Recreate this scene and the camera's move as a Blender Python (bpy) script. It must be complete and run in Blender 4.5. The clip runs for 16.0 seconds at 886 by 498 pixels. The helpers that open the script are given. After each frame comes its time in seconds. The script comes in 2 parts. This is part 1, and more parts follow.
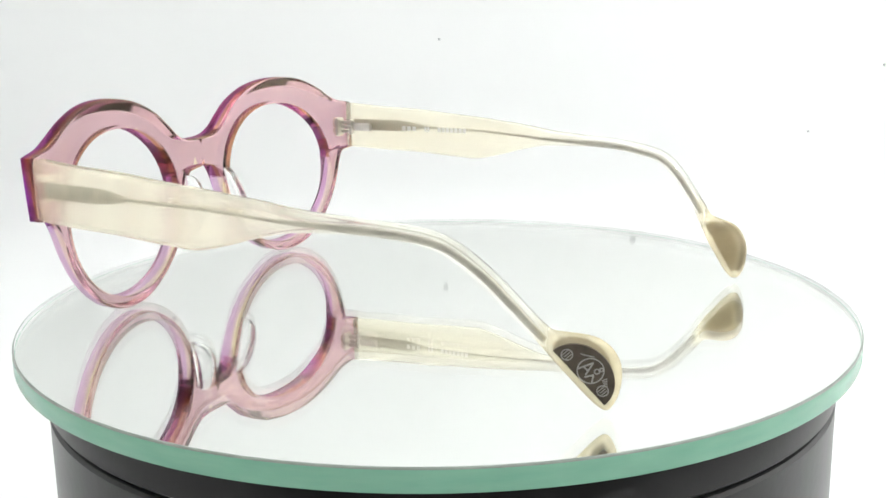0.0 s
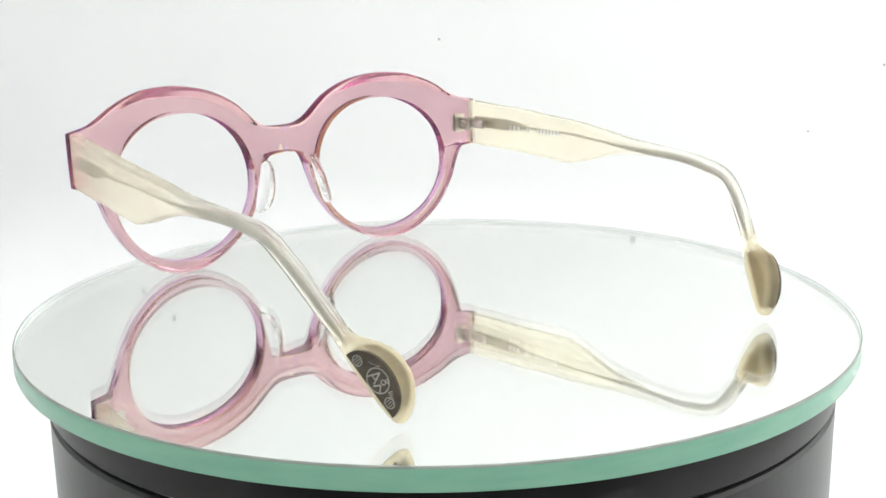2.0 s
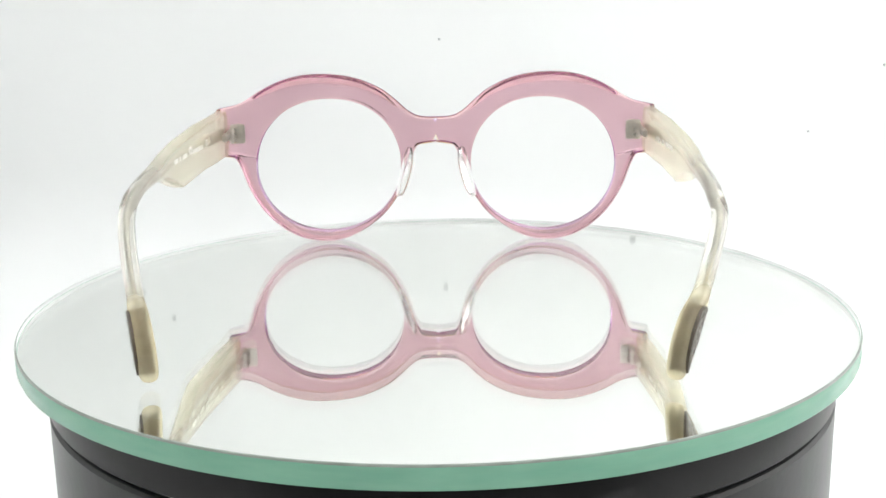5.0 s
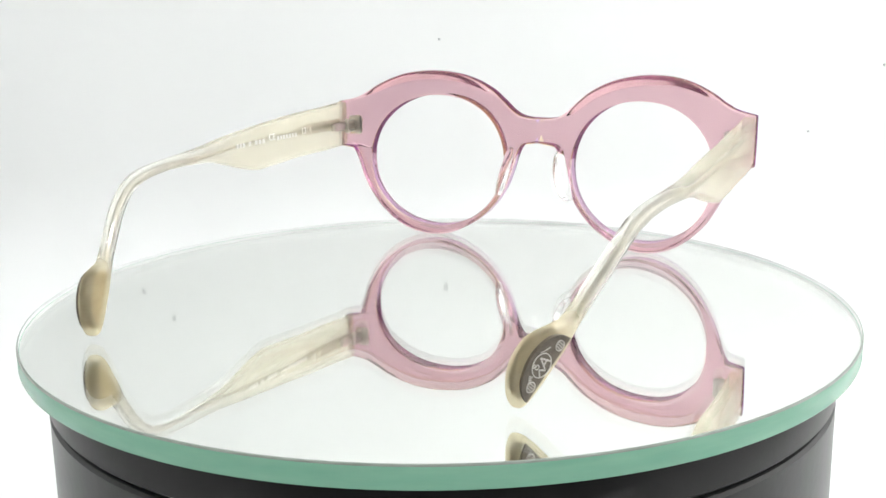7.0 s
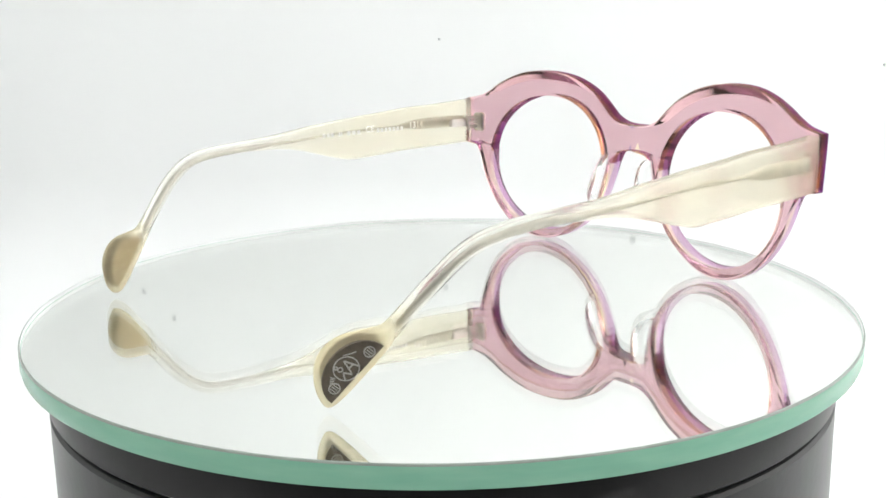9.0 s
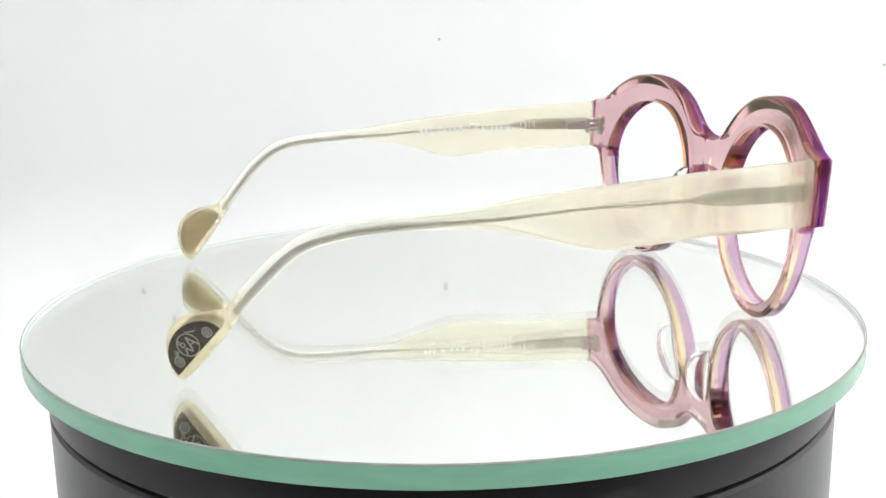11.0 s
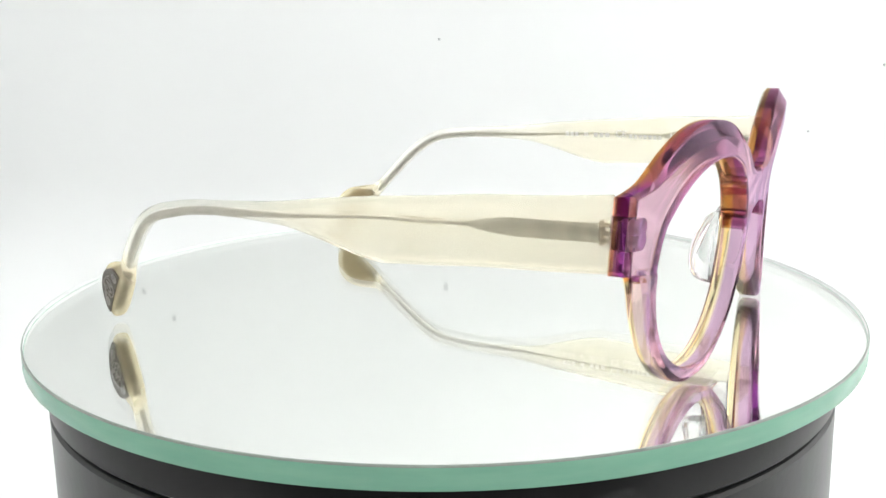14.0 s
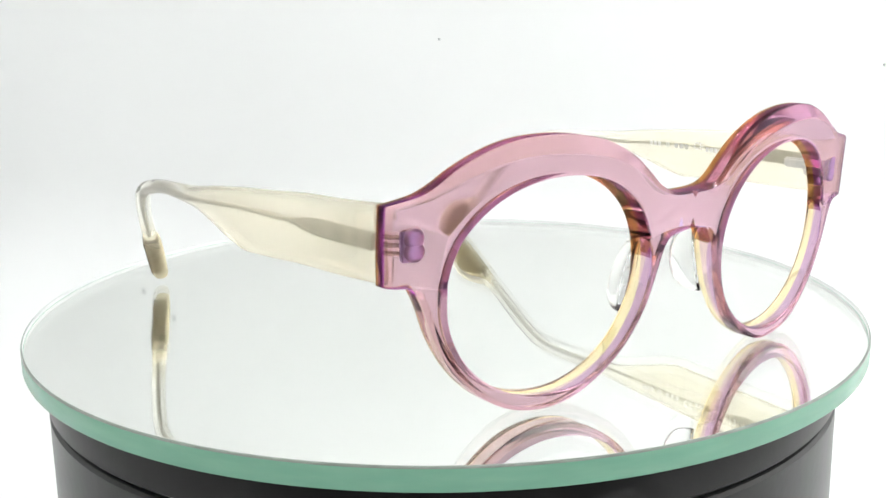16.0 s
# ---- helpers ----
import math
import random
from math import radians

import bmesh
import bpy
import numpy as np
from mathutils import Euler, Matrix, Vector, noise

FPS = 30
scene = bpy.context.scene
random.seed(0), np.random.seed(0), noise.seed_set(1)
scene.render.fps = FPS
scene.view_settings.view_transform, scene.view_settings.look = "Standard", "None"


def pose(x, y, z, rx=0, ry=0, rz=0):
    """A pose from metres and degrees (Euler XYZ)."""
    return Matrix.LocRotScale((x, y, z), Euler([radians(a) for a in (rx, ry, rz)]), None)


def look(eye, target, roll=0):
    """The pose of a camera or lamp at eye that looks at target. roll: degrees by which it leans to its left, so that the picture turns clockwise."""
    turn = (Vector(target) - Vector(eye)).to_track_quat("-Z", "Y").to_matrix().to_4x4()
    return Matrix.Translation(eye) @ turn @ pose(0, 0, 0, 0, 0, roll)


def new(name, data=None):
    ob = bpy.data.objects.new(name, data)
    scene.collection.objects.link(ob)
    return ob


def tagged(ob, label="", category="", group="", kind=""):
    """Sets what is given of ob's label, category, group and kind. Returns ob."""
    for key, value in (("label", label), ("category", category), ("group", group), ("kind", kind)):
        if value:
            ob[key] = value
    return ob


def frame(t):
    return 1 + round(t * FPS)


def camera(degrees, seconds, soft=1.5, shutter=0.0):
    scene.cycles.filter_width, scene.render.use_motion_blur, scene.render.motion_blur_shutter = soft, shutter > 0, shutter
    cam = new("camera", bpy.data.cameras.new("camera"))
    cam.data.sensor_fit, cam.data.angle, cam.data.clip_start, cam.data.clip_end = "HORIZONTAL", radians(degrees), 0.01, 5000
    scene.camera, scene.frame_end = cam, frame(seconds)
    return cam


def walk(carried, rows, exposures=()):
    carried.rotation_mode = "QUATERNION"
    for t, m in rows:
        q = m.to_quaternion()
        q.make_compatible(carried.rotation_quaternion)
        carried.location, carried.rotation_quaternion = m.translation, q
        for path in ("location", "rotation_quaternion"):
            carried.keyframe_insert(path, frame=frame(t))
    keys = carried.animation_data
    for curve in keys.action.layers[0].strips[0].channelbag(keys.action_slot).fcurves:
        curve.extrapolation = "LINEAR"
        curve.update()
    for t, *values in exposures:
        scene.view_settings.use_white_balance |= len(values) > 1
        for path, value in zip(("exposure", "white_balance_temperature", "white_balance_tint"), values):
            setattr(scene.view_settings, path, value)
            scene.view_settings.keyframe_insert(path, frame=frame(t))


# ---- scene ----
MM = 0.001
EYE = (0.003257, -0.283942, 0.080392)
SPIN = -12.8166          # degrees a second, clockwise from above
T0 = 5.2

cam = camera(43.866, 16.0, soft=1.6)
STAND = pose(*EYE, 90 - 13.2136, 0, 0.5287) @ pose(0, 0, 0, 0, 0, -0.8006)
walk(cam, [(0.0, STAND), (16.0, STAND)], exposures=[(0.0, 0.0), (16.0, 0.0)])

# ---- light: a white photo tent, lit by soft panels, open towards a dim room ----
world = bpy.data.worlds.new("dim_room")
scene.world = world
world.use_nodes = True
wn = world.node_tree
wn.nodes["Background"].inputs[0].default_value = (0.80, 0.82, 0.85, 1)
wn.nodes["Background"].inputs[1].default_value = 0.06


def soft_panel(name, eye, target, sx, sy, watts, colour=(1, 1, 1)):
    data = bpy.data.lights.new(name, "AREA")
    data.shape, data.size, data.size_y = "RECTANGLE", sx, sy
    data.energy, data.color = watts, colour
    ob = new(name, data)
    ob.matrix_world = look(eye, target)
    return ob


soft_panel("soft_panel_top", (0, 0.10, 0.57), (0, 0.10, 0), 0.72, 0.50, 0.75, (0.985, 0.995, 1.0))
soft_panel("soft_panel_left", (-0.57, 0.05, 0.22), (0, 0.05, 0.12), 0.60, 0.42, 0.04, (0.97, 0.99, 1.0))
soft_panel("soft_panel_right", (0.57, 0.05, 0.22), (0, 0.05, 0.12), 0.60, 0.42, 1.12, (1.0, 1.0, 0.99))


# ---- materials ----
def material(name):
    m = bpy.data.materials.new(name)
    m.use_nodes = True
    return m, m.node_tree.nodes, m.node_tree.links, m.node_tree.nodes["Principled BSDF"]


def noise_node(nodes, links, scale, detail=4, stretch=None):
    co = nodes.new("ShaderNodeTexCoord")
    tex = nodes.new("ShaderNodeTexNoise")
    tex.inputs["Scale"].default_value, tex.inputs["Detail"].default_value = scale, detail
    if stretch:
        mp = nodes.new("ShaderNodeMapping")
        mp.inputs["Scale"].default_value = stretch
        links.new(co.outputs["Object"], mp.inputs["Vector"])
        links.new(mp.outputs["Vector"], tex.inputs["Vector"])
    else:
        links.new(co.outputs["Object"], tex.inputs["Vector"])
    return tex


def ramp_node(nodes, links, source, stops):
    r = nodes.new("ShaderNodeValToRGB")
    while len(r.color_ramp.elements) < len(stops):
        r.color_ramp.elements.new(0.5)
    for e, (p, c) in zip(r.color_ramp.elements, stops):
        e.position, e.color = p, (*c, 1)
    links.new(source, r.inputs["Fac"])
    return r


def bump_node(nodes, links, source, bsdf, strength, distance):
    b = nodes.new("ShaderNodeBump")
    b.inputs["Strength"].default_value, b.inputs["Distance"].default_value = strength, distance
    links.new(source, b.inputs["Height"])
    links.new(b.outputs["Normal"], bsdf.inputs["Normal"])


def plain(name, colour, rough, metal=0.0, vary=0.08, scale=60, bump=0.0, coat=0.0):
    m, n, l, b = material(name)
    tex = noise_node(n, l, scale)
    lo = tuple(max(0, c * (1 - vary)) for c in colour)
    hi = tuple(min(1, c * (1 + vary)) for c in colour)
    r = ramp_node(n, l, tex.outputs["Fac"], [(0.3, lo), (0.7, hi)])
    l.new(r.outputs["Color"], b.inputs["Base Color"])
    b.inputs["Roughness"].default_value, b.inputs["Metallic"].default_value = rough, metal
    b.inputs["Coat Weight"].default_value = coat
    if bump:
        fine = noise_node(n, l, scale * 12, 3)
        bump_node(n, l, fine.outputs["Fac"], b, bump, 0.0002)
    return m


def acetate(name, colour, rough=0.02, cloud=0.05, ior=1.49):
    """Clear tinted acetate with slight clouds in its tint and a hand-polished surface."""
    m, n, l, b = material(name)
    tex = noise_node(n, l, 55, 3)
    lo = tuple(c * (1 - cloud) for c in colour)
    r = ramp_node(n, l, tex.outputs["Fac"], [(0.35, lo), (0.65, colour)])
    l.new(r.outputs["Color"], b.inputs["Base Color"])
    b.inputs["Transmission Weight"].default_value = 1.0
    b.inputs["Roughness"].default_value, b.inputs["IOR"].default_value = rough, ior
    wave = noise_node(n, l, 120, 2)
    bump_node(n, l, wave.outputs["Fac"], b, 0.06, 0.0004)
    return m


def laminate(name, colour, cloud=0.04, rough=0.07):
    """One layer of laminated acetate, whose tint deepens with each bounce inside it."""
    m, n, l, b = material(name)
    n.remove(b)
    g = n.new("ShaderNodeBsdfGlass")
    tex = noise_node(n, l, 55, 3)
    lo = tuple(c * (1 - cloud) for c in colour)
    r = ramp_node(n, l, tex.outputs["Fac"], [(0.35, lo), (0.65, colour)])
    l.new(r.outputs["Color"], g.inputs["Color"])
    g.inputs["Roughness"].default_value, g.inputs["IOR"].default_value = rough, 1.49
    wave = noise_node(n, l, 120, 2)
    bump_node(n, l, wave.outputs["Fac"], g, 0.03, 0.0004)
    l.new(g.outputs[0], n["Material Output"].inputs["Surface"])
    return m


def pearl(name):
    """Ivory mother-of-pearl acetate: milky in the blade and the round tip, glass-clear in the thin rod."""
    m, n, l, b = material(name)
    streak = noise_node(n, l, 45, 5, (3.0, 0.55, 2.2))
    co = n.new("ShaderNodeTexCoord")
    split = n.new("ShaderNodeSeparateXYZ")
    l.new(co.outputs["Object"], split.inputs[0])
    span = n.new("ShaderNodeMapRange")
    span.inputs["From Min"].default_value, span.inputs["From Max"].default_value = -0.070, 0.070
    l.new(split.outputs["Y"], span.inputs["Value"])
    along = ramp_node(n, l, span.outputs["Result"], [(0.08, (2.4,) * 3), (0.125, (0.15,) * 3), (0.30, (0.15,) * 3), (0.66, (1.0,) * 3)])
    along.color_ramp.interpolation = "EASE"
    # clear share: glassy in the rod, hazy and cream-tinted in the blade
    cream = ramp_node(n, l, streak.outputs["Fac"], [(0.3, (1.0, 0.948, 0.80)), (0.7, (1.0, 0.968, 0.86))])
    tint = n.new("ShaderNodeMix")
    tint.data_type = "RGBA"
    tint.inputs[6].default_value = (0.995, 0.985, 0.945, 1)
    l.new(along.outputs["Color"], tint.inputs[0])
    l.new(cream.outputs["Color"], tint.inputs[7])
    l.new(tint.outputs[2], b.inputs["Base Color"])
    b.inputs["Transmission Weight"].default_value = 1.0
    for socket, rod, blade in (("Roughness", 0.05, 0.24), ("IOR", 1.42, 1.22)):
        ease_in = n.new("ShaderNodeMapRange")
        ease_in.inputs["To Min"].default_value, ease_in.inputs["To Max"].default_value = rod, blade
        l.new(along.outputs["Color"], ease_in.inputs["Value"])
        l.new(ease_in.outputs["Result"], b.inputs[socket])
    thin = n.new("ShaderNodeBsdfTransparent")
    l.new(cream.outputs["Color"], thin.inputs["Color"])
    share = n.new("ShaderNodeMath")
    share.operation = "MULTIPLY"
    share.inputs[1].default_value = 0.32
    l.new(along.outputs["Color"], share.inputs[0])
    clear = n.new("ShaderNodeMixShader")
    l.new(share.outputs[0], clear.inputs[0])
    l.new(b.outputs[0], clear.inputs[1])
    l.new(thin.outputs[0], clear.inputs[2])
    # milky share
    milk = n.new("ShaderNodeBsdfTranslucent")
    ivory = ramp_node(n, l, span.outputs["Result"], [(0.08, (1.0, 0.92, 0.70)), (0.14, (1.0, 0.965, 0.85))])
    l.new(ivory.outputs["Color"], milk.inputs["Color"])
    amount = ramp_node(n, l, streak.outputs["Fac"], [(0.35, (0.14,) * 3), (0.75, (0.22,) * 3)])
    less = n.new("ShaderNodeMath")
    less.operation = "MULTIPLY"
    l.new(amount.outputs["Color"], less.inputs[0])
    l.new(along.outputs["Color"], less.inputs[1])
    mix = n.new("ShaderNodeMixShader")
    l.new(less.outputs[0], mix.inputs[0])
    l.new(clear.outputs[0], mix.inputs[1])
    l.new(milk.outputs[0], mix.inputs[2])
    # polished skin
    polish = n.new("ShaderNodeBsdfGlossy")
    polish.inputs["Roughness"].default_value = 0.06
    top = n.new("ShaderNodeMixShader")
    top.inputs[0].default_value = 0.035
    l.new(mix.outputs[0], top.inputs[1])
    l.new(polish.outputs[0], top.inputs[2])
    l.new(top.outputs[0], n["Material Output"].inputs["Surface"])
    return m


VIOLET = laminate("violet_acetate_layer", (0.775, 0.585, 0.855))
# Edge and facet copies: the tint stands in for the light's path there
VIOLET_EDGE = laminate("violet_cut_edge_path_tint", (0.85, 0.70, 0.82))
VIOLET_FACET = laminate("violet_facet_light_loss", (0.75, 0.52, 0.73))
AMBER = laminate("amber_acetate_layer", (0.98, 0.87, 0.665))
# Darker copies: light lost on long paths through thick acetate, put into the tint
VIOLET_DEEP = laminate("violet_thick_edge_light_loss", (0.46, 0.15, 0.58))
VIOLET_BROW = laminate("violet_brow_edge_light_loss", (0.51, 0.24, 0.41))
VIOLET_WALL = laminate("violet_lens_wall_light_loss", (0.55, 0.26, 0.48))
AMBER_DEEP = laminate("amber_thick_edge_light_loss", (0.66, 0.44, 0.23))
# paler tint in place of the short light path through the thin rim
AMBER_EDGE = laminate("amber_cut_edge_path_tint", (0.985, 0.92, 0.74))
PEARL = pearl("ivory_pearl_acetate")
CLEAR = acetate("clear_acetate", (0.985, 0.985, 0.98), 0.03)
STEEL = plain("hinge_steel", (0.78, 0.74, 0.69), 0.30, 1.0, 0.1, 400)
WIRE = plain("core_wire_nickel", (0.56, 0.54, 0.49), 0.36, 1.0, 0.12, 300)
BADGE = plain("blackened_pewter", (0.095, 0.074, 0.054), 0.4, 0.25, 0.25, 500, 0.3)
RELIEF = plain("rubbed_pewter", (0.46, 0.43, 0.40), 0.4, 0.9, 0.15, 500)
TAUPE = plain("taupe_enamel", (0.36, 0.305, 0.22), 0.2, 0.0, 0.06, 200)
def ink():
    m, n, l, b = material("white_ink")
    tex = noise_node(n, l, 900)
    r = ramp_node(n, l, tex.outputs["Fac"], [(0.3, (0.90, 0.89, 0.86)), (0.7, (0.97, 0.96, 0.94))])
    l.new(r.outputs["Color"], b.inputs["Base Color"])
    thin = n.new("ShaderNodeBsdfTranslucent")
    l.new(r.outputs["Color"], thin.inputs["Color"])
    mix = n.new("ShaderNodeMixShader")
    mix.inputs[0].default_value = 0.35
    l.new(b.outputs[0], mix.inputs[1])
    l.new(thin.outputs[0], mix.inputs[2])
    l.new(mix.outputs[0], n["Material Output"].inputs["Surface"])
    return m


WHITE_INK = ink()
BLACK = plain("black_lacquer", (0.010, 0.009, 0.009), 0.3, 0.0, 0.2, 30, 0.15)
# white that stands in for light reflected within the disc's rim
RIM_WHITE = plain("white_rim_shell", (0.95, 0.96, 0.95), 0.8, 0.0, 0.02, 200)
ARRIS = plain("dull_glass_bevel", (0.28, 0.32, 0.28), 0.4, 0.0, 0.15, 200)
BLACK.node_tree.nodes["Principled BSDF"].inputs["Specular IOR Level"].default_value = 0.36
GROOVE = plain("black_groove", (0.006, 0.006, 0.006), 0.6, 0.0, 0.2, 30)
PAPER = plain("white_backdrop_paper", (0.880, 0.884, 0.874), 0.85, 0.0, 0.012, 5, 0.05)
SPECK = plain("grey_speck", (0.47, 0.48, 0.48), 0.9, 0.0, 0.2, 300)


def disc_glass():
    m, n, l, b = material("float_glass")
    tex = noise_node(n, l, 14, 4)
    r = ramp_node(n, l, tex.outputs["Fac"], [(0.3, (0.955, 0.975, 0.962)), (0.7, (0.972, 0.986, 0.976))])
    l.new(r.outputs["Color"], b.inputs["Base Color"])
    b.inputs["Transmission Weight"].default_value = 1.0
    b.inputs["Roughness"].default_value, b.inputs["IOR"].default_value = 0.0, 1.5
    return m


def mirror_silver():
    m, n, l, b = material("mirror_silver")
    tex = noise_node(n, l, 9, 5)
    r = ramp_node(n, l, tex.outputs["Fac"], [(0.3, (0.940, 0.945, 0.928)), (0.7, (0.960, 0.963, 0.948))])
    l.new(r.outputs["Color"], b.inputs["Base Color"])
    b.inputs["Metallic"].default_value, b.inputs["Roughness"].default_value = 1.0, 0.0
    return m


def green_edge():
    m, n, l, b = material("ground_glass_edge")
    tex = noise_node(n, l, 70, 5, (1, 1, 6))
    r = ramp_node(n, l, tex.outputs["Fac"], [(0.25, (0.215, 0.50, 0.35)), (0.75, (0.275, 0.57, 0.405))])
    l.new(r.outputs["Color"], b.inputs["Base Color"])
    b.inputs["Roughness"].default_value, b.inputs["IOR"].default_value = 0.22, 1.5
    fine = noise_node(n, l, 900, 3)
    bump_node(n, l, fine.outputs["Fac"], b, 0.12, 0.0002)
    return m


GLASS, SILVER, EDGE = disc_glass(), mirror_silver(), green_edge()


# ---- mesh helpers ----
def mesh_of(name, verts, faces, mats, slots=None, sharp=35, upward=False):
    """A mesh from places in millimetres, shaded smooth but for its sharp edges."""
    me = bpy.data.meshes.new(name)
    me.from_pydata([tuple(c * MM for c in v) for v in verts], [], faces)
    for m in mats:
        me.materials.append(m)
    bm = bmesh.new()
    bm.from_mesh(me)
    if slots:
        bm.faces.ensure_lookup_table()
        for f, s in zip(bm.faces, slots):
            f.material_index = s
    bmesh.ops.remove_doubles(bm, verts=bm.verts, dist=1e-6)
    bmesh.ops.recalc_face_normals(bm, faces=bm.faces)
    if upward and sum(f.normal.z * f.calc_area() for f in bm.faces) < 0:
        bmesh.ops.reverse_faces(bm, faces=bm.faces)
    for f in bm.faces:
        f.smooth = True
    bm.to_mesh(me)
    bm.free()
    me.set_sharp_from_angle(angle=radians(sharp))
    return me


def part(name, me, parent=None, label=""):
    ob = new(name, me)
    if parent:
        ob.parent = parent
    return tagged(ob, label)


def spline(points, per=6, closed=False):
    """Catmull-Rom through control points."""
    p = [np.array(a, float) for a in points]
    out, n = [], len(p)
    for i in range(n if closed else n - 1):
        a, b = p[i], p[(i + 1) % n]
        z = p[i - 1] if (closed or i) else a
        c = p[(i + 2) % n] if (closed or i + 2 < n) else b
        for k in range(per):
            u = k / per
            out.append(0.5 * (2 * a + (b - z) * u + (2 * z - 5 * a + 4 * b - c) * u * u + (3 * a - z - 3 * b + c) * u ** 3))
    if not closed:
        out.append(p[-1])
    return out


def revolve(profile, steps=160, centre=(0, 0)):
    verts, faces = [], []
    for k in range(steps):
        a = 2 * math.pi * k / steps
        for r, z in profile:
            verts.append((centre[0] + r * math.cos(a), centre[1] + r * math.sin(a), z))
    n = len(profile)
    for k in range(steps):
        for j in range(n - 1):
            a, b = k * n + j, ((k + 1) % steps) * n + j
            faces.append((a, b, b + 1, a + 1))
    return verts, faces


def rounded_box(sx, sy, sz, r, at=(0, 0, 0)):
    bm = bmesh.new()
    bmesh.ops.create_cube(bm, size=1, matrix=Matrix.Diagonal((sx, sy, sz, 1)))
    bmesh.ops.bevel(bm, geom=bm.edges[:], offset=r, segments=2, affect="EDGES")
    verts = [tuple(v.co + Vector(at)) for v in bm.verts]
    faces = [tuple(v.index for v in f.verts) for f in bm.faces]
    bm.free()
    return verts, faces


def tube(path, radius, sides=8, flat=1.0):
    """A rod along a path; flat squeezes it across x."""
    verts, faces = [], []
    for i, c in enumerate(path):
        c = np.array(c, float)
        d = np.array(path[min(i + 1, len(path) - 1)], float) - np.array(path[max(i - 1, 0)], float)
        d /= np.linalg.norm(d)
        side = np.array((1.0, 0, 0)) - d * d[0]
        side /= np.linalg.norm(side)
        up = np.cross(side, d)
        rad = radius[i] if isinstance(radius, (list, tuple)) else radius
        for k in range(sides):
            a = 2 * math.pi * k / sides
            verts.append(tuple(c + side * math.cos(a) * min(rad, 0.65) * flat + up * math.sin(a) * rad))
    for i in range(len(path) - 1):
        for k in range(sides):
            a, b = i * sides + k, i * sides + (k + 1) % sides
            faces.append((a, b, b + sides, a + sides))
    faces.append(tuple(range(sides)))
    faces.append(tuple(range((len(path) - 1) * sides, len(path) * sides)))
    return verts, faces


def joined(*pieces):
    verts, faces = [], []
    for v, f in pieces:
        faces += [tuple(i + len(verts) for i in q) for q in f]
        verts += v
    return verts, faces


# ---- the tent and its backdrop ----
def sweep():
    prof = [(-0.62, -0.120)] + [(0.36 + 0.08 * math.sin(a), -0.040 - 0.08 * math.cos(a)) for a in np.linspace(0, math.pi / 2, 24)] + [(0.44, 0.60)]
    verts, faces = [], []
    for y, z in prof:
        for x in (-0.60, 0.60):
            verts.append((x * 1000, y * 1000, z * 1000))
    for i in range(len(prof) - 1):
        faces.append((2 * i, 2 * i + 1, 2 * i + 3, 2 * i + 2))
    return mesh_of("backdrop", verts, faces, [PAPER])


tagged(part("backdrop", sweep()), "white seamless paper sweep behind the turntable", "backdrop", kind="structure")


def panel(name, size, at):
    tagged(part(name, mesh_of(name, *rounded_box(*[s * 1000 for s in size], 1.0, [c * 1000 for c in at]), [PAPER])),
           "unseen white fabric wall of the photo tent", "tent wall", kind="structure")


panel("wall_left", (0.01, 1.10, 0.73), (-0.605, -0.08, 0.240))
panel("wall_right", (0.01, 1.10, 0.73), (0.605, -0.08, 0.240))
# added out of view as a reflector that brightens the disc's far rim and the arms
panel("front_reflector", (1.20, 0.01, 0.43), (0, -0.635, 0.385))
panel("ceiling", (1.22, 1.10, 0.01), (0, -0.08, 0.605))


def glow():
    m, n, l, b = material("led_glow")
    b.inputs["Base Color"].default_value = (0.9, 0.9, 0.9, 1)
    b.inputs["Emission Color"].default_value = (0.965, 0.985, 1.0, 1)
    b.inputs["Emission Strength"].default_value = 550.0
    return m


LED = glow()


def led_bar(at, turn):
    bar = tagged(new("led_bar"), "slim white lamp bar with a row of bright diodes", "lamp bar", "lamp bars of the tent")
    part("housing", mesh_of("housing", *rounded_box(420, 16, 8, 1.5, (0, 0, 4)), [PAPER]), bar)
    for k in range(6):
        part("diode", mesh_of("diode", *rounded_box(10, 10, 2.4, 0.8, (-190 + 76 * k, 0, -0.6)), [LED]), bar, "bright white diode")
    bar.matrix_world = pose(*at, 0, 0, turn)


led_bar((0, -0.22, 0.590), 0)
led_bar((0, 0.40, 0.590), 0)
led_bar((0.42, 0.05, 0.590), 90)


# specks of dirt on the paper, some seen in the mirror only
def speck(x, z, r):
    verts, faces = [(0, 0, 0)], []
    for k in range(9):
        a = 2 * math.pi * k / 9
        q = r * (0.8 + 0.35 * random.random())
        verts.append((q * math.cos(a), 0.0, q * math.sin(a)))
        faces.append((0, 1 + k, 1 + (k + 1) % 9))
    verts = [(v[0], -0.12 if i == 0 else 0, v[2]) for i, v in enumerate(verts)]
    ob = part("dirt_speck", mesh_of("dirt_speck", verts, faces, [SPECK]))
    ob.matrix_world = pose(x, 0.4396, z)
    tagged(ob, "small grey speck of dirt on white paper", "speck", "specks on the backdrop")


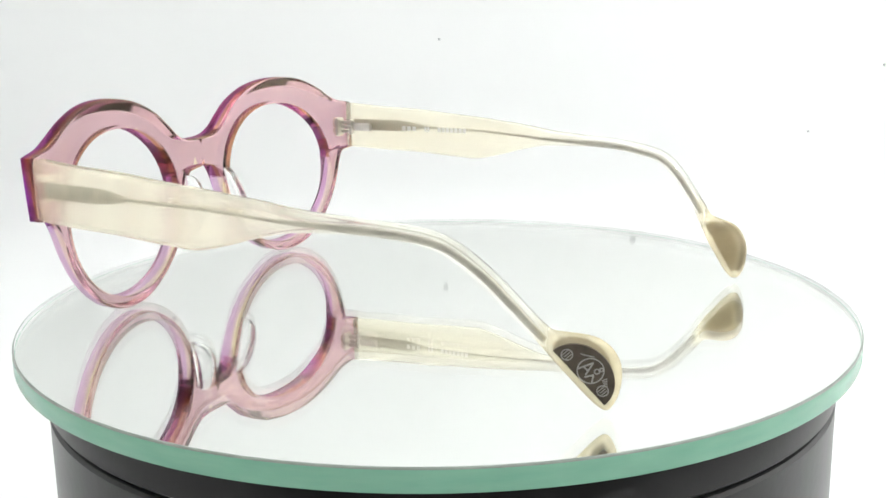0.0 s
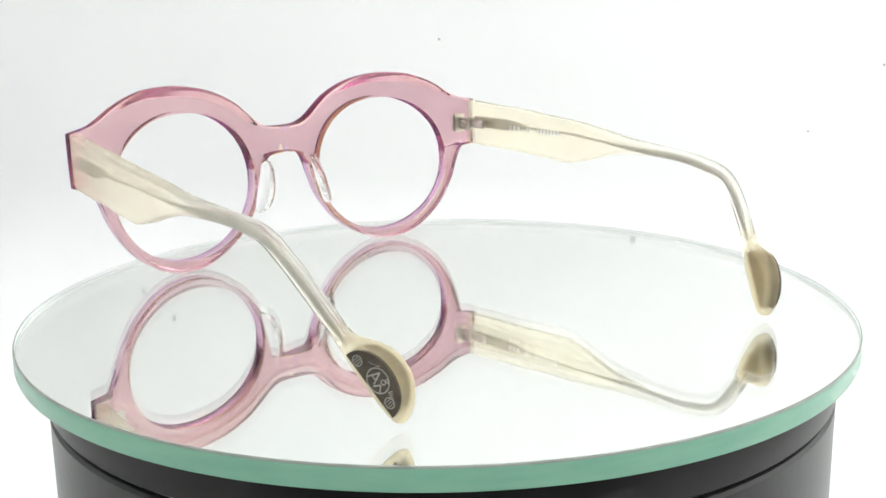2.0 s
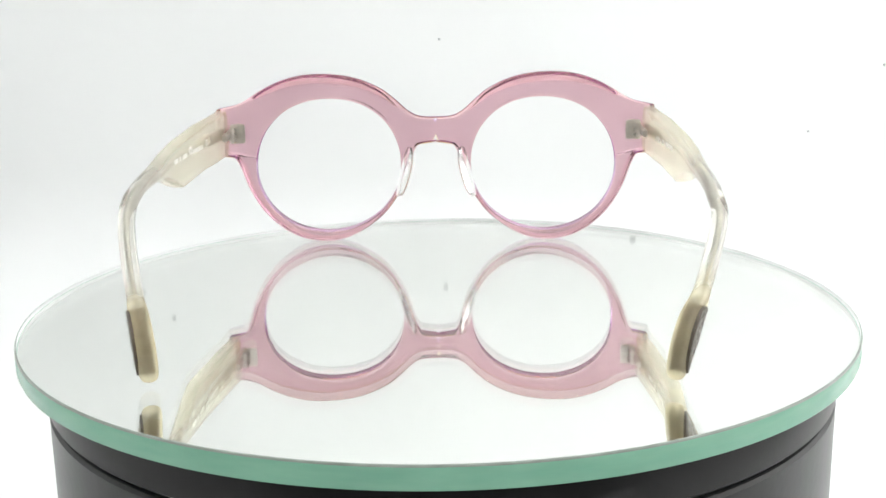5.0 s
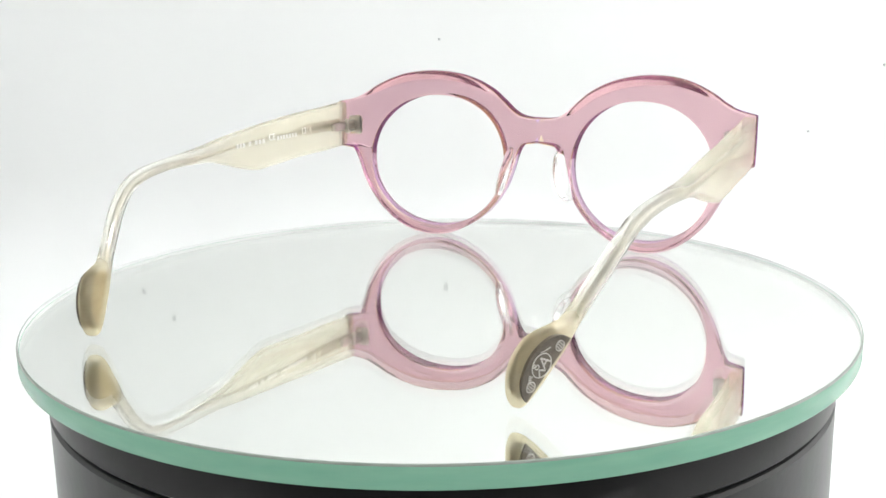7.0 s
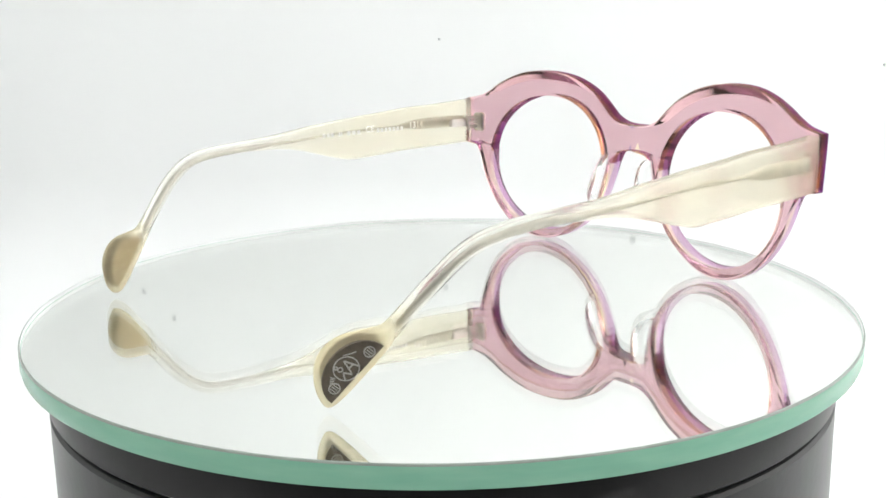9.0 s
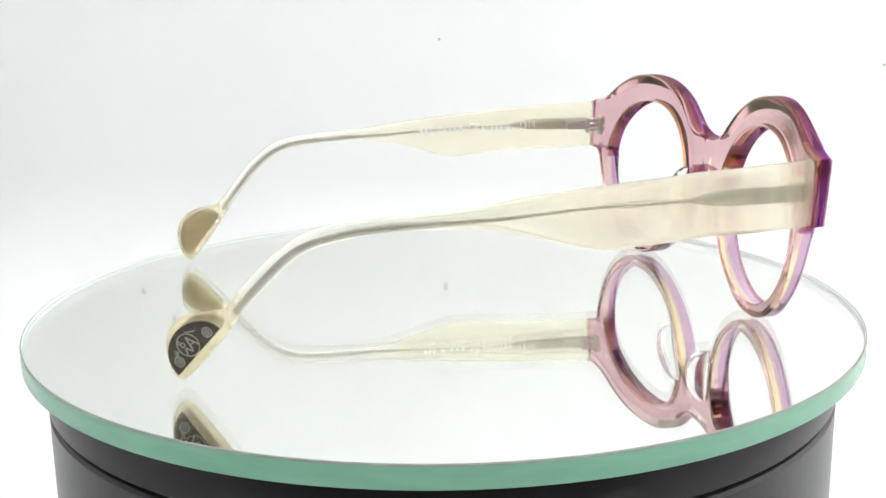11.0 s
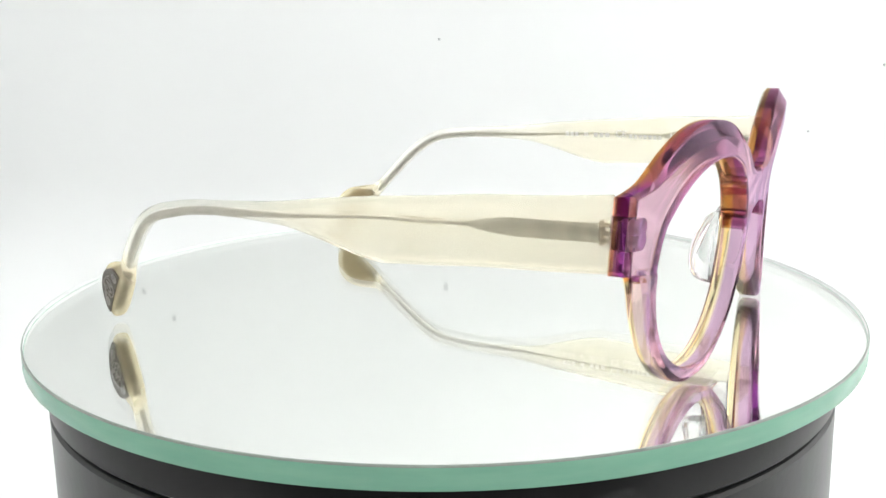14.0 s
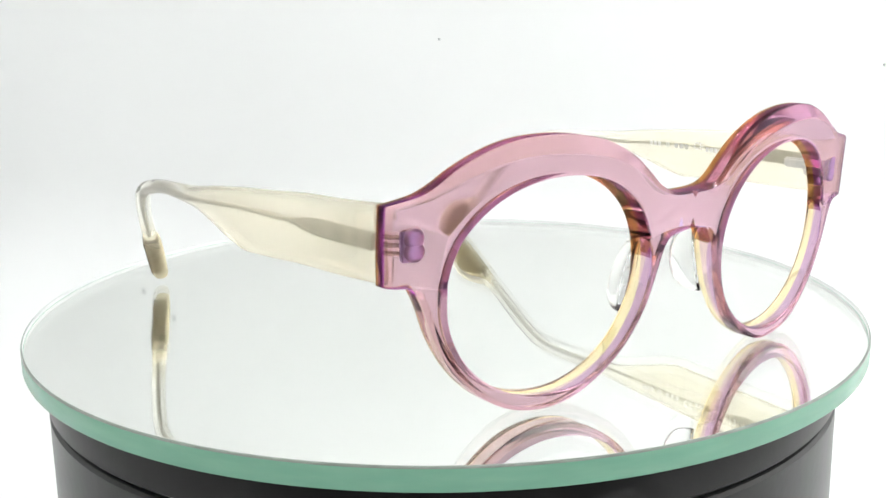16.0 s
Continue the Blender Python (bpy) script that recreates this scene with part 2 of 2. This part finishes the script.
# ---- turntable ----
def turntable_base():
    base = tagged(new("turntable_base"), "glossy black round turntable base with a fine groove", "turntable")
    base.location = (0, 0, -0.120)
    prof = [(0, 114.6), (99.2, 114.6), (100.2, 114.3), (100.6, 113.6), (101.0, 104.9), (100.4, 104.3)]
    part("top_ring", mesh_of("top_ring", *revolve(prof), [BLACK]), base)
    part("groove", mesh_of("groove", *revolve([(100.4, 104.35), (99.4, 104.1), (99.4, 103.4), (100.2, 103.15)]), [GROOVE]), base, "thin black groove")
    prof = [(100.2, 103.2), (100.9, 102.5), (100.9, 76.0), (100.6, 8.0), (100.6, 2.0), (100.0, 0.4), (99, 0.0), (0, 0.0)]
    part("body", mesh_of("body", *revolve(prof), [BLACK]), base)


turntable_base()

DISC_R, DISC_T, DISC_TOP = 106.77, 5.2, 0.0
DISC_OFF = (-0.71, 0.64)


def glass_disc():
    disc = tagged(new("mirror_disc"), "round mirrored glass disc with a green edge", "turntable disc")
    z = DISC_TOP
    top = [(0, z), (DISC_R - 0.45, z)]
    part("glass_plate", mesh_of("glass_plate", *revolve(top, 240, DISC_OFF), [GLASS], sharp=6, upward=True), disc).visible_shadow = False
    arris = [(DISC_R - 0.45, z), (DISC_R - 0.13, z - 0.14), (DISC_R, z - 0.45)]
    part("arris", mesh_of("arris", *revolve(arris, 240, DISC_OFF), [ARRIS]), disc, "thin dull bevel of the glass rim")
    rim = [(DISC_R, z - 0.45), (DISC_R, z - DISC_T + 0.7), (DISC_R - 0.2, z - DISC_T + 0.2), (DISC_R - 0.7, z - DISC_T)]
    part("polished_edge", mesh_of("polished_edge", *revolve(rim, 240, DISC_OFF), [EDGE]), disc, "pale green ground glass edge")
    back = [(0, z - DISC_T + 0.12), (DISC_R - 0.62, z - DISC_T + 0.12), (DISC_R - 0.8, z - DISC_T + 0.02), (0, z - DISC_T + 0.02)]
    part("mirror_backing", mesh_of("mirror_backing", *revolve(back, 240, DISC_OFF), [SILVER], sharp=6), disc, "silver mirror coating")
    # opaque shell added behind the green edge, so the far rim looks bright from inside
    inside = [(DISC_R - 0.5, z - 0.02), (DISC_R - 0.14, z - 0.5), (DISC_R - 0.14, z - DISC_T + 0.9), (DISC_R - 0.5, z - DISC_T + 0.4)]
    part("inner_shell", mesh_of("inner_shell", *revolve(inside, 240, DISC_OFF), [RIM_WHITE]), disc, "added white shell in place of light reflected inside the glass edge")
    return disc


# ---- eyeglasses ----
LENS_C, LENS_W, LENS_H = (34.9, 24.9), 23.4, 21.8
BROW = [(0, 39.9), (3.4, 40.0), (6.5, 40.6), (9.5, 42.4), (12.5, 45.2), (17.2, 49.0), (24, 52.3), (31, 54.0), (38.5, 54.5), (45.5, 53.9), (51.5, 52.1), (56.7, 49.6), (60.6, 47.1), (64.2, 45.4), (70, 44.2)]
SIDE = [(70, 44.2), (70.1, 36.8), (70, 29.4)]
UNDER = [(70, 29.4), (66.6, 29.1), (64.6, 28.2), (62.9, 24.8), (60.4, 18.0), (56.3, 11.0), (50.6, 5.2), (44.0, 1.4), (36.4, 0.05), (29.5, 1.0), (22.6, 4.4), (16.4, 9.5), (11.5, 16.6), (8.9, 23.5), (7.3, 28.6), (5.6, 31.2), (3, 32.0), (0, 32.2)]


def bow(x, z=36.8):
    """Depth of the back of the front: wrapped round the face, its top leaning forwards."""
    return 75.6 - 8.2 * (x / 70.0) ** 2 + 0.068 * (z - 36.8)


def front_mesh():
    """The front: each half a grid between the lens opening and the outline, bowed, with a brow facet."""
    loop = spline(BROW, 5)[:-1] + spline(SIDE, 3)[:-1] + spline(UNDER, 5)
    n_wall = len(loop)
    loop = loop + [np.array((0, z)) for z in (34.3, 36.4, 38.5)]
    n = len(loop)
    angles, last = [], None
    for x, z in loop:
        a = math.atan2(z - LENS_C[1], x - LENS_C[0])
        if last is not None:
            while a > last + math.pi:
                a -= 2 * math.pi
            while a < last - math.pi:
                a += 2 * math.pi
            a = min(a, last - 0.002)
        angles.append(a)
        last = a
    start = angles[0]
    span = start - angles[-1]
    if span > 2 * math.pi - 0.01:
        angles = [start - (start - a) * (2 * math.pi - 0.03) / span for a in angles]
    verts, faces, slots = [], [], []
    cols = []
    for i, ((ox, oz), a) in enumerate(zip(loop, angles)):
        e = 2.12 if math.sin(a) > 0 else 2.0
        c, s = math.cos(a), math.sin(a)
        rad = (abs(c / LENS_W) ** e + abs(s / LENS_H) ** e) ** (-1 / e)
        lx, lz = LENS_C[0] + rad * c, LENS_C[1] + rad * s
        dx, dz = lx - ox, lz - oz
        d = math.hypot(dx, dz)
        dx, dz = dx / d, dz / d
        wall = i < n_wall
        brow = max(0.0, 1 - ((ox - 34) / 27.0) ** 2) if (oz > 40 and wall) else 0.0
        cut = 0.95 + 2.5 * brow ** 0.7
        deep = 0.85 + 1.6 * brow ** 0.7
        inn = 0.75
        if not wall:
            cut = inn = 0.0
        col = []

        def at(x, z, depth):
            col.append((x, bow(x, z) + depth, z))
        th = 4.2 + 1.8 * max(0.0, 1 - (ox / 70.0) ** 2) + 0.045 * max(0.0, oz - 38.0) * max(0.0, 1 - (ox / 66.0) ** 4)
        for u in (0.0, 0.07, 0.5, 0.93, 1.0):     # back face, lens to outline
            s0 = 0.4 + (d - 0.4 - inn) * u
            at(lx - dx * s0, lz - dz * s0, 0.0)
        rise = th - deep
        at(ox, oz, 0.7 if wall else 0.0)
        at(ox, oz, rise * 0.42)
        at(ox, oz, rise * 0.68)
        at(ox, oz, rise)
        for u in (0.12, 0.88):                    # brow facet
            at(ox + dx * cut * u, oz + dz * cut * u, rise + deep * u)
        for u in (1.0, 0.93, 0.5, 0.07, 0.0):     # front face, outline to lens
            s0 = 0.4 + (d - 0.4 - cut) * u
            at(lx - dx * s0, lz - dz * s0, th)
        at(lx, lz, th - 0.4)
        at(lx - dx * 0.4, lz - dz * 0.4, th * 0.45)
        at(lx, lz, 0.4)
        cols.append(col)
    m = len(cols[0])
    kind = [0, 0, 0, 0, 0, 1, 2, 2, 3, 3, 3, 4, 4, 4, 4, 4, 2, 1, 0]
    for sign in (1, -1):
        base = len(verts)
        for col in cols:
            verts += [(sign * x, y, z) for x, y, z in col]
        for i in range(n):
            j = (i + 1) % n
            inner = i >= n_wall - 1
            for k in range(m):
                if inner and 4 <= k <= 10:
                    continue
                k2 = (k + 1) % m
                faces.append((base + i * m + k, base + j * m + k, base + j * m + k2, base + i * m + k2))
                thick = loop[i][1] > 27.5              # brow, bridge and end pieces take the tints darkened for long light paths
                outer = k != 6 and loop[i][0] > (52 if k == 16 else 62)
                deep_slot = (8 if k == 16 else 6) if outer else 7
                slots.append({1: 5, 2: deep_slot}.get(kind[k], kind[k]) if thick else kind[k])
    return mesh_of("front", verts, faces, [AMBER, AMBER_EDGE, VIOLET_EDGE, VIOLET_FACET, VIOLET, AMBER_DEEP, VIOLET_DEEP, VIOLET_BROW, VIOLET_WALL], slots, 62)


# stations of an arm: y, z of the middle line, height above and below it, half thickness, squareness
ARM = [(67.5, 36.9, 7.1, 7.4, 1.95, 7), (55, 36.9, 6.2, 7.9, 2.0, 7), (42, 36.9, 5.7, 8.2, 2.0, 6), (32, 36.7, 5.0, 8.65, 2.0, 6), (25.5, 36.65, 4.55, 8.9, 2.0, 6), (20.5, 36.6, 4.2, 9.08, 2.0, 6), (15.5, 36.5, 3.9, 8.05, 2.0, 5.6), (10.5, 36.4, 3.6, 6.55, 2.0, 4.9),
       (5, 36.4, 3.3, 4.8, 2.0, 4.0), (-2.4, 36.3, 2.7, 2.8, 2.0, 2.8), (-10, 36.3, 2.1, 2.1, 2.0, 2.4), (-20, 36.1, 1.7, 1.7, 2.0, 2.2), (-28, 35.6, 1.7, 1.7, 1.95, 2.2), (-34, 34.7, 1.8, 1.8, 1.95, 2.2), (-38.8, 32.8, 1.85, 1.85, 1.9, 2.2),
       (-44.4, 28.5, 1.85, 1.85, 1.9, 2.2), (-49.8, 22.6, 1.8, 1.8, 1.9, 2.2), (-53.4, 18.2, 1.8, 1.7, 1.85, 2.3), (-55.2, 15.9, 2.2, 1.7, 1.95, 2.4), (-56.5, 14.3, 3.8, 1.75, 2.1, 2.6), (-58.3, 12.0, 6.4, 1.8, 2.25, 2.8), (-59.8, 10.1, 7.8, 1.8, 2.3, 2.8), (-61.4, 8.1, 8.2, 1.8, 2.3, 2.8),
       (-63.0, 6.1, 7.7, 1.8, 2.3, 2.8), (-64.5, 4.2, 6.1, 1.7, 2.2, 2.8), (-65.7, 2.7, 3.9, 1.5, 2.0, 2.6), (-66.4, 1.8, 1.8, 1.1, 1.5, 2.4), (-66.7, 1.45, 0.5, 0.4, 0.6, 2.2)]


def arm_x(y, z, tip_x):
    """Distance from the middle plane: bowed outwards, then leaning in below the bend."""
    bend, swell = (68.0, 3.0) if tip_x > 54 else (66.0, 2.4)
    if y > -39:
        u = min(1.0, (68.3 - y) / 107.3)
        return 68.05 + (bend - 68.05) * u + swell * math.sin(math.pi * u)
    return bend + (tip_x - bend) * (max(0.0, 32.0 - z) / 31.0) ** 1.1


def ease(v, a, b):
    u = min(1.0, max(0.0, (v - a) / (b - a)))
    return u * u * (3 - 2 * u)


def sag(side, y, z):
    """The two arms were bent by hand: each hangs a little, and the one with x > 0 bends farther back."""
    if side > 0:
        z -= 0.95 * ease(-y, -20, 12) * (1 - ease(-y, 34, 42))
        y -= 1.4 * ease(-y, 34, 43) * (1 - 0.45 * ease(-y, 51, 60))
    else:
        z -= 0.6 * ease(-y, -20, 12) * (1 - ease(-y, 50, 60))
    return y, z


def arm_path(side, tip_x):
    out = []
    for r in spline([(*s,) for s in ARM], 4):
        y, z = sag(side, r[0], r[1])
        out.append((side * arm_x(y, z, tip_x), y, z, *r[2:]))
    return out


def arm_mesh(side, tip_x):
    rows = arm_path(side, tip_x)
    sides, verts, faces = 64, [], []
    for i, (x, y, z, up, down, w, sq) in enumerate(rows):
        a, b = rows[max(i - 1, 0)], rows[min(i + 1, len(rows) - 1)]
        d = np.array(b[:3]) - np.array(a[:3])
        d[2] *= min(1.0, max(0.0, (-y - 5) / 20))
        d /= np.linalg.norm(d)
        face = np.array((1.0, -0.32 * side * ease(-y, 46, 56), 0))
        thick = face - d * d.dot(face)
        thick /= np.linalg.norm(thick)
        nrm = np.cross(thick, d)
        if nrm[2] < 0:
            nrm = -nrm
        for k in range(sides):
            t = 2 * math.pi * k / sides
            c, s = math.cos(t), math.sin(t)
            h = up if s > 0 else down
            reach = (abs(c) ** sq + abs(s) ** sq) ** (-1 / sq)
            p = np.array((x, y, z)) + thick * w * reach * c + nrm * h * reach * s
            verts.append(tuple(p))
    for i in range(len(rows) - 1):
        for k in range(sides):
            a, b = i * sides + k, i * sides + (k + 1) % sides
            faces.append((a, b, b + sides, a + sides))
    faces.append(tuple(range(sides)))
    faces.append(tuple(range((len(rows) - 1) * sides, len(rows) * sides)))
    return mesh_of("arm", verts, faces, [PEARL], None, 60)


def wire_mesh(side, tip_x):
    rows = [r for r in arm_path(side, tip_x) if -55.5 < r[1] < 66]
    path = [(r[0], r[1], r[2] - 0.45 * min(1.0, max(0.0, (20 - r[1]) / 20))) for r in rows]
    rad = [0.58 - 0.18 * ease(y, -12, 8) + 1.5 * math.sqrt(min(1, max(0, (y - 40.5) / 7.0))) for _, y, _ in path]
    return mesh_of("core_wire", *tube(path, rad, 10, 0.8), [WIRE], None, 50)


def badge_frame(side, tip_x):
    """Place on the outer face of the tip: x along the flat edge downwards, y towards the round side, z outwards."""
    p0, p1 = sag(side, -55.9, 14.3), sag(side, -66.3, 1.5)
    x0, x1 = arm_x(p0[0], p0[1], tip_x), arm_x(p1[0], p1[1], tip_x)
    a = Vector((side * x0, *p0))
    b = Vector((side * x1, *p1))
    ax = (b - a).normalized()
    out = Vector((side, -0.32, 0))
    out = (out - ax * out.dot(ax)).normalized()
    ay = out.cross(ax)
    if ay.z < 0:
        ay = -ay
    return a, ax, ay, out, (b - a).length


def badge_parts(side, tip_x, arm):
    a, ax, ay, out, length = badge_frame(side, tip_x)
    half = length / 2 - 1.1

    def put(u, v, w):
        return tuple(a + ax * (length / 2 + u - 0.5) + ay * (v + 0.35) + out * w)

    def d_plate(grow, w0, w1):
        edge = [(half - grow, 0.0 + grow * 0.5), (-half + grow, 0.0 + grow * 0.5)]
        for k in range(1, 24):
            t = math.pi * k / 24
            edge.append((-(half - grow) * math.cos(t), grow * 0.5 + (6.4 - grow) * math.sin(t)))
        n = len(edge)
        v = [put(*e, w0) for e in edge] + [put(*e, w1) for e in edge]
        f = [tuple(range(n)), tuple(range(n, 2 * n))] + [(i, (i + 1) % n, n + (i + 1) % n, n + i) for i in range(n)]
        return v, f
    v, f = d_plate(0, -1.1, 2.66)
    slots = [1, 0] + [0] * (len(f) - 2)
    badge = part("badge", mesh_of("badge", v, f, [BADGE, TAUPE], slots, 30), arm, "dark engraved pewter badge")
    pieces = []

    def line(u0, v0, u1, v1, wd=0.15):
        d = math.hypot(u1 - u0, v1 - v0)
        px, py = -(v1 - v0) / d * wd, (u1 - u0) / d * wd
        c = [(u0 + px, v0 + py), (u1 + px, v1 + py), (u1 - px, v1 - py), (u0 - px, v0 - py)]
        vv = [put(*q, 2.64) for q in c] + [put(*q, 2.80) for q in c]
        pieces.append((vv, [(4, 5, 6, 7), (0, 1, 5, 4), (1, 2, 6, 5), (2, 3, 7, 6), (3, 0, 4, 7)]))

    def ring(cu, cv, r, a0=0.0, a1=2 * math.pi, steps=20):
        for k in range(steps):
            t0, t1 = a0 + (a1 - a0) * k / steps, a0 + (a1 - a0) * (k + 1) / steps
            line(cu + r * math.cos(t0), cv + r * math.sin(t0), cu + r * math.cos(t1), cv + r * math.sin(t1), 0.11)
    ring(0.3, 2.7, 2.55)
    ring(-5.1, 1.5, 1.1, steps=12)
    ring(4.9, 1.7, 1.1, steps=12)
    for q in (-0.5, 0, 0.5):
        line(-5.1 + q, 0.8, -5.1 + q, 2.2, 0.09)
        line(4.9 + q, 1.0, 4.9 + q, 2.4, 0.09)
    line(-1.6, 1.2, -0.6, 4.2), line(-0.6, 4.2, 0.3, 1.4), line(-1.2, 2.3, 0.0, 2.3)
    line(0.5, 1.0, 1.3, 2.6), line(1.3, 2.6, 2.3, 1.2)
    ring(1.2, 3.5, 0.5, steps=9)
    ring(1.5, 4.4, 0.35, steps=8)
    for q in range(5):
        line(-3.6 + q * 0.35, 3.6 + q * 0.2, -2.6 + q * 0.3, 4.1 + q * 0.25, 0.08)
        line(3.2 + q * 0.3, 3.0 - q * 0.1, 3.6 + q * 0.3, 4.0 - q * 0.25, 0.08)
    part("relief", mesh_of("relief", *joined(*pieces), [RELIEF], None, 20), badge, "raised silvery ring and line ornament")


def inner_print(side, tip_x, arm):
    """White printing along the inner face of the arm."""
    def bar(y0, y1, z, h):
        x = side * (arm_x((y0 + y1) / 2, 36, tip_x) - 2.03)
        return rounded_box(0.05, abs(y1 - y0), h, 0.02, (x, (y0 + y1) / 2, z))
    pieces = []
    if side > 0:
        for y0, y1 in ((46.6, 40.8), (38.4, 36.2), (33.6, 23.0)):
            n = max(2, int(abs(y1 - y0) / 1.5))
            for k in range(n):
                s = (y1 - y0) / n
                pieces.append(bar(y0 + s * k, y0 + s * (k + 0.72), 36.4, 1.5))
    else:
        for y0, y1 in ((9.0, 13.6), (15.0, 16.6), (18.2, 23.8), (29.5, 40.2)):
            n = max(2, int(abs(y1 - y0) / 1.5))
            for k in range(n):
                s = (y1 - y0) / n
                pieces.append(bar(y0 + s * k, y0 + s * (k + 0.72), 36.3, 1.3))
        for text, y in (("CE", 25.2), ("1314", 42.0)):
            curve = bpy.data.curves.new("print", "FONT")
            curve.body, curve.size, curve.extrude, curve.offset = text, 2.9, 0.03, 0.05
            tmp = bpy.data.objects.new("print", curve)
            me = bpy.data.meshes.new_from_object(tmp)
            x = -(arm_x(y + 2, 36, tip_x) - 2.05)
            verts = [(x - v.co.z, y + v.co.x, 36.0 + v.co.y) for v in me.vertices]
            pieces.append((verts, [tuple(p.vertices) for p in me.polygons]))
            bpy.data.objects.remove(tmp)
            bpy.data.meshes.remove(me)
    part("printing", mesh_of("printing", *joined(*pieces), [WHITE_INK], None, 20), arm, "fine white printing")["kind"] = "stuff"


def stud(x, y0, y1, z, radius):
    """A round stud along y with a softened far rim."""
    verts, faces, n = [], [], 20
    for y, q in ((y0, radius), (y1 - 0.5, radius), (y1 - 0.12, radius * 0.88), (y1, radius * 0.6)):
        verts += [(x + q * math.cos(2 * math.pi * k / n), y, z + q * math.sin(2 * math.pi * k / n)) for k in range(n)]
    for i in range(3):
        for k in range(n):
            a, b = i * n + k, i * n + (k + 1) % n
            faces.append((a, b, b + n, a + n))
    faces += [tuple(range(n)), tuple(range(3 * n, 4 * n))]
    return verts, faces


def hinge(side, glasses):
    x, back = side * 64.6, bow(64)
    lobes = [stud(side * 63.4, back - 0.2, back + 1.9, z, 1.9) for z in (37.7, 35.2)]
    h = part("hinge", mesh_of("hinge", *joined(*lobes), [STEEL], None, 50), glasses, "small steel hinge sunk in the acetate")
    part("plate", mesh_of("plate", *rounded_box(4.9, 0.9, 6.2, 0.42, (side * 63.5, back - 0.25, 36.4)), [STEEL], None, 50), h, "rounded steel plate")
    for z in (34.9, 36.4, 37.9):
        part("knuckle", mesh_of("knuckle", *rounded_box(2.4, 4.4, 0.9, 0.35, (x, back - 2.6, z)), [STEEL]), h)
    part("leaf", mesh_of("leaf", *rounded_box(1.5, 8.0, 2.6, 0.5, (side * 65.6, 61.4, 36.4)), [STEEL]), h)
    rod = tube([(x, back - 4.0, 33.9), (x, back - 4.0, 36.4), (x, back - 4.0, 38.7)], 0.62, 10)
    part("screw", mesh_of("screw", *rod, [STEEL]), h)


def nose_pad(side, glasses):
    """A clear blade that stands back from the inner rim."""
    verts, faces = [], []
    rows, sides = 17, 16
    for i in range(rows):
        u = 0.5 - 0.5 * math.cos(math.pi * i / (rows - 1))
        z = 30.6 - 15.8 * u
        x = 8.8 + 3.9 * u ** 1.15
        full = math.sqrt(max(0.0, 1 - (2 * u - 1) ** 2)) ** 0.7
        reach = 0.3 + 6.6 * full * (0.75 + 0.35 * u)
        w = 0.3 + 1.4 * full
        for k in range(sides):
            t = 2 * math.pi * k / sides
            root = bow(x, z) - 0.06
            y = root - reach * 0.5 + math.cos(t) * reach * 0.5
            lean = -(root - y) * 0.24
            verts.append((side * (x + lean + w * math.sin(t)), y, z))
    for i in range(rows - 1):
        for k in range(sides):
            a, b = i * sides + k, i * sides + (k + 1) % sides
            faces.append((a, b, b + sides, a + sides))
    faces += [tuple(range(sides)), tuple(range((rows - 1) * sides, rows * sides))]
    part("nose_pad", mesh_of("nose_pad", verts, faces, [CLEAR], None, 60), glasses, "clear acetate nose pad")


def eyeglasses():
    g = tagged(new("eyeglasses"), "rose and violet acetate round eyeglasses with ivory pearl arms", "eyeglasses")
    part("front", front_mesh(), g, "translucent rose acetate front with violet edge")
    for side, tip_x in ((-1, 57.2), (1, 51.5)):
        arm = part("arm", arm_mesh(side, tip_x), g, "ivory pearl acetate arm with a round tip")
        part("core_wire", wire_mesh(side, tip_x), arm, "grey metal core wire")
        badge_parts(side, tip_x, arm)
        inner_print(side, tip_x, arm)
        hinge(side, g)
        nose_pad(side, g)
    return g


disc = glass_disc()
glasses = eyeglasses()

for sx, sz, sr in ((-0.0041, 0.0498, 0.9), (0.2843, 0.0297, 1.0), (0.2377, -0.013, 0.8), (-0.0019, 0.1144, 1.6), (-0.1888, 0.1342, 1.6), (0.1245, 0.0831, 2.2), (-0.2083, 0.1151, 1.5)):
    speck(sx, sz, sr)


def motions():
    times = [0.5 * k for k in range(33)]
    walk(disc, [(t, pose(0, 0, 0, 0, 0, SPIN * (t - T0))) for t in times])
    walk(glasses, [(t, pose(0, 0, 0, 0, 0, SPIN * (t - T0) - 2.96) @ pose(-0.00255, -0.0001, 0)) for t in times])


motions()
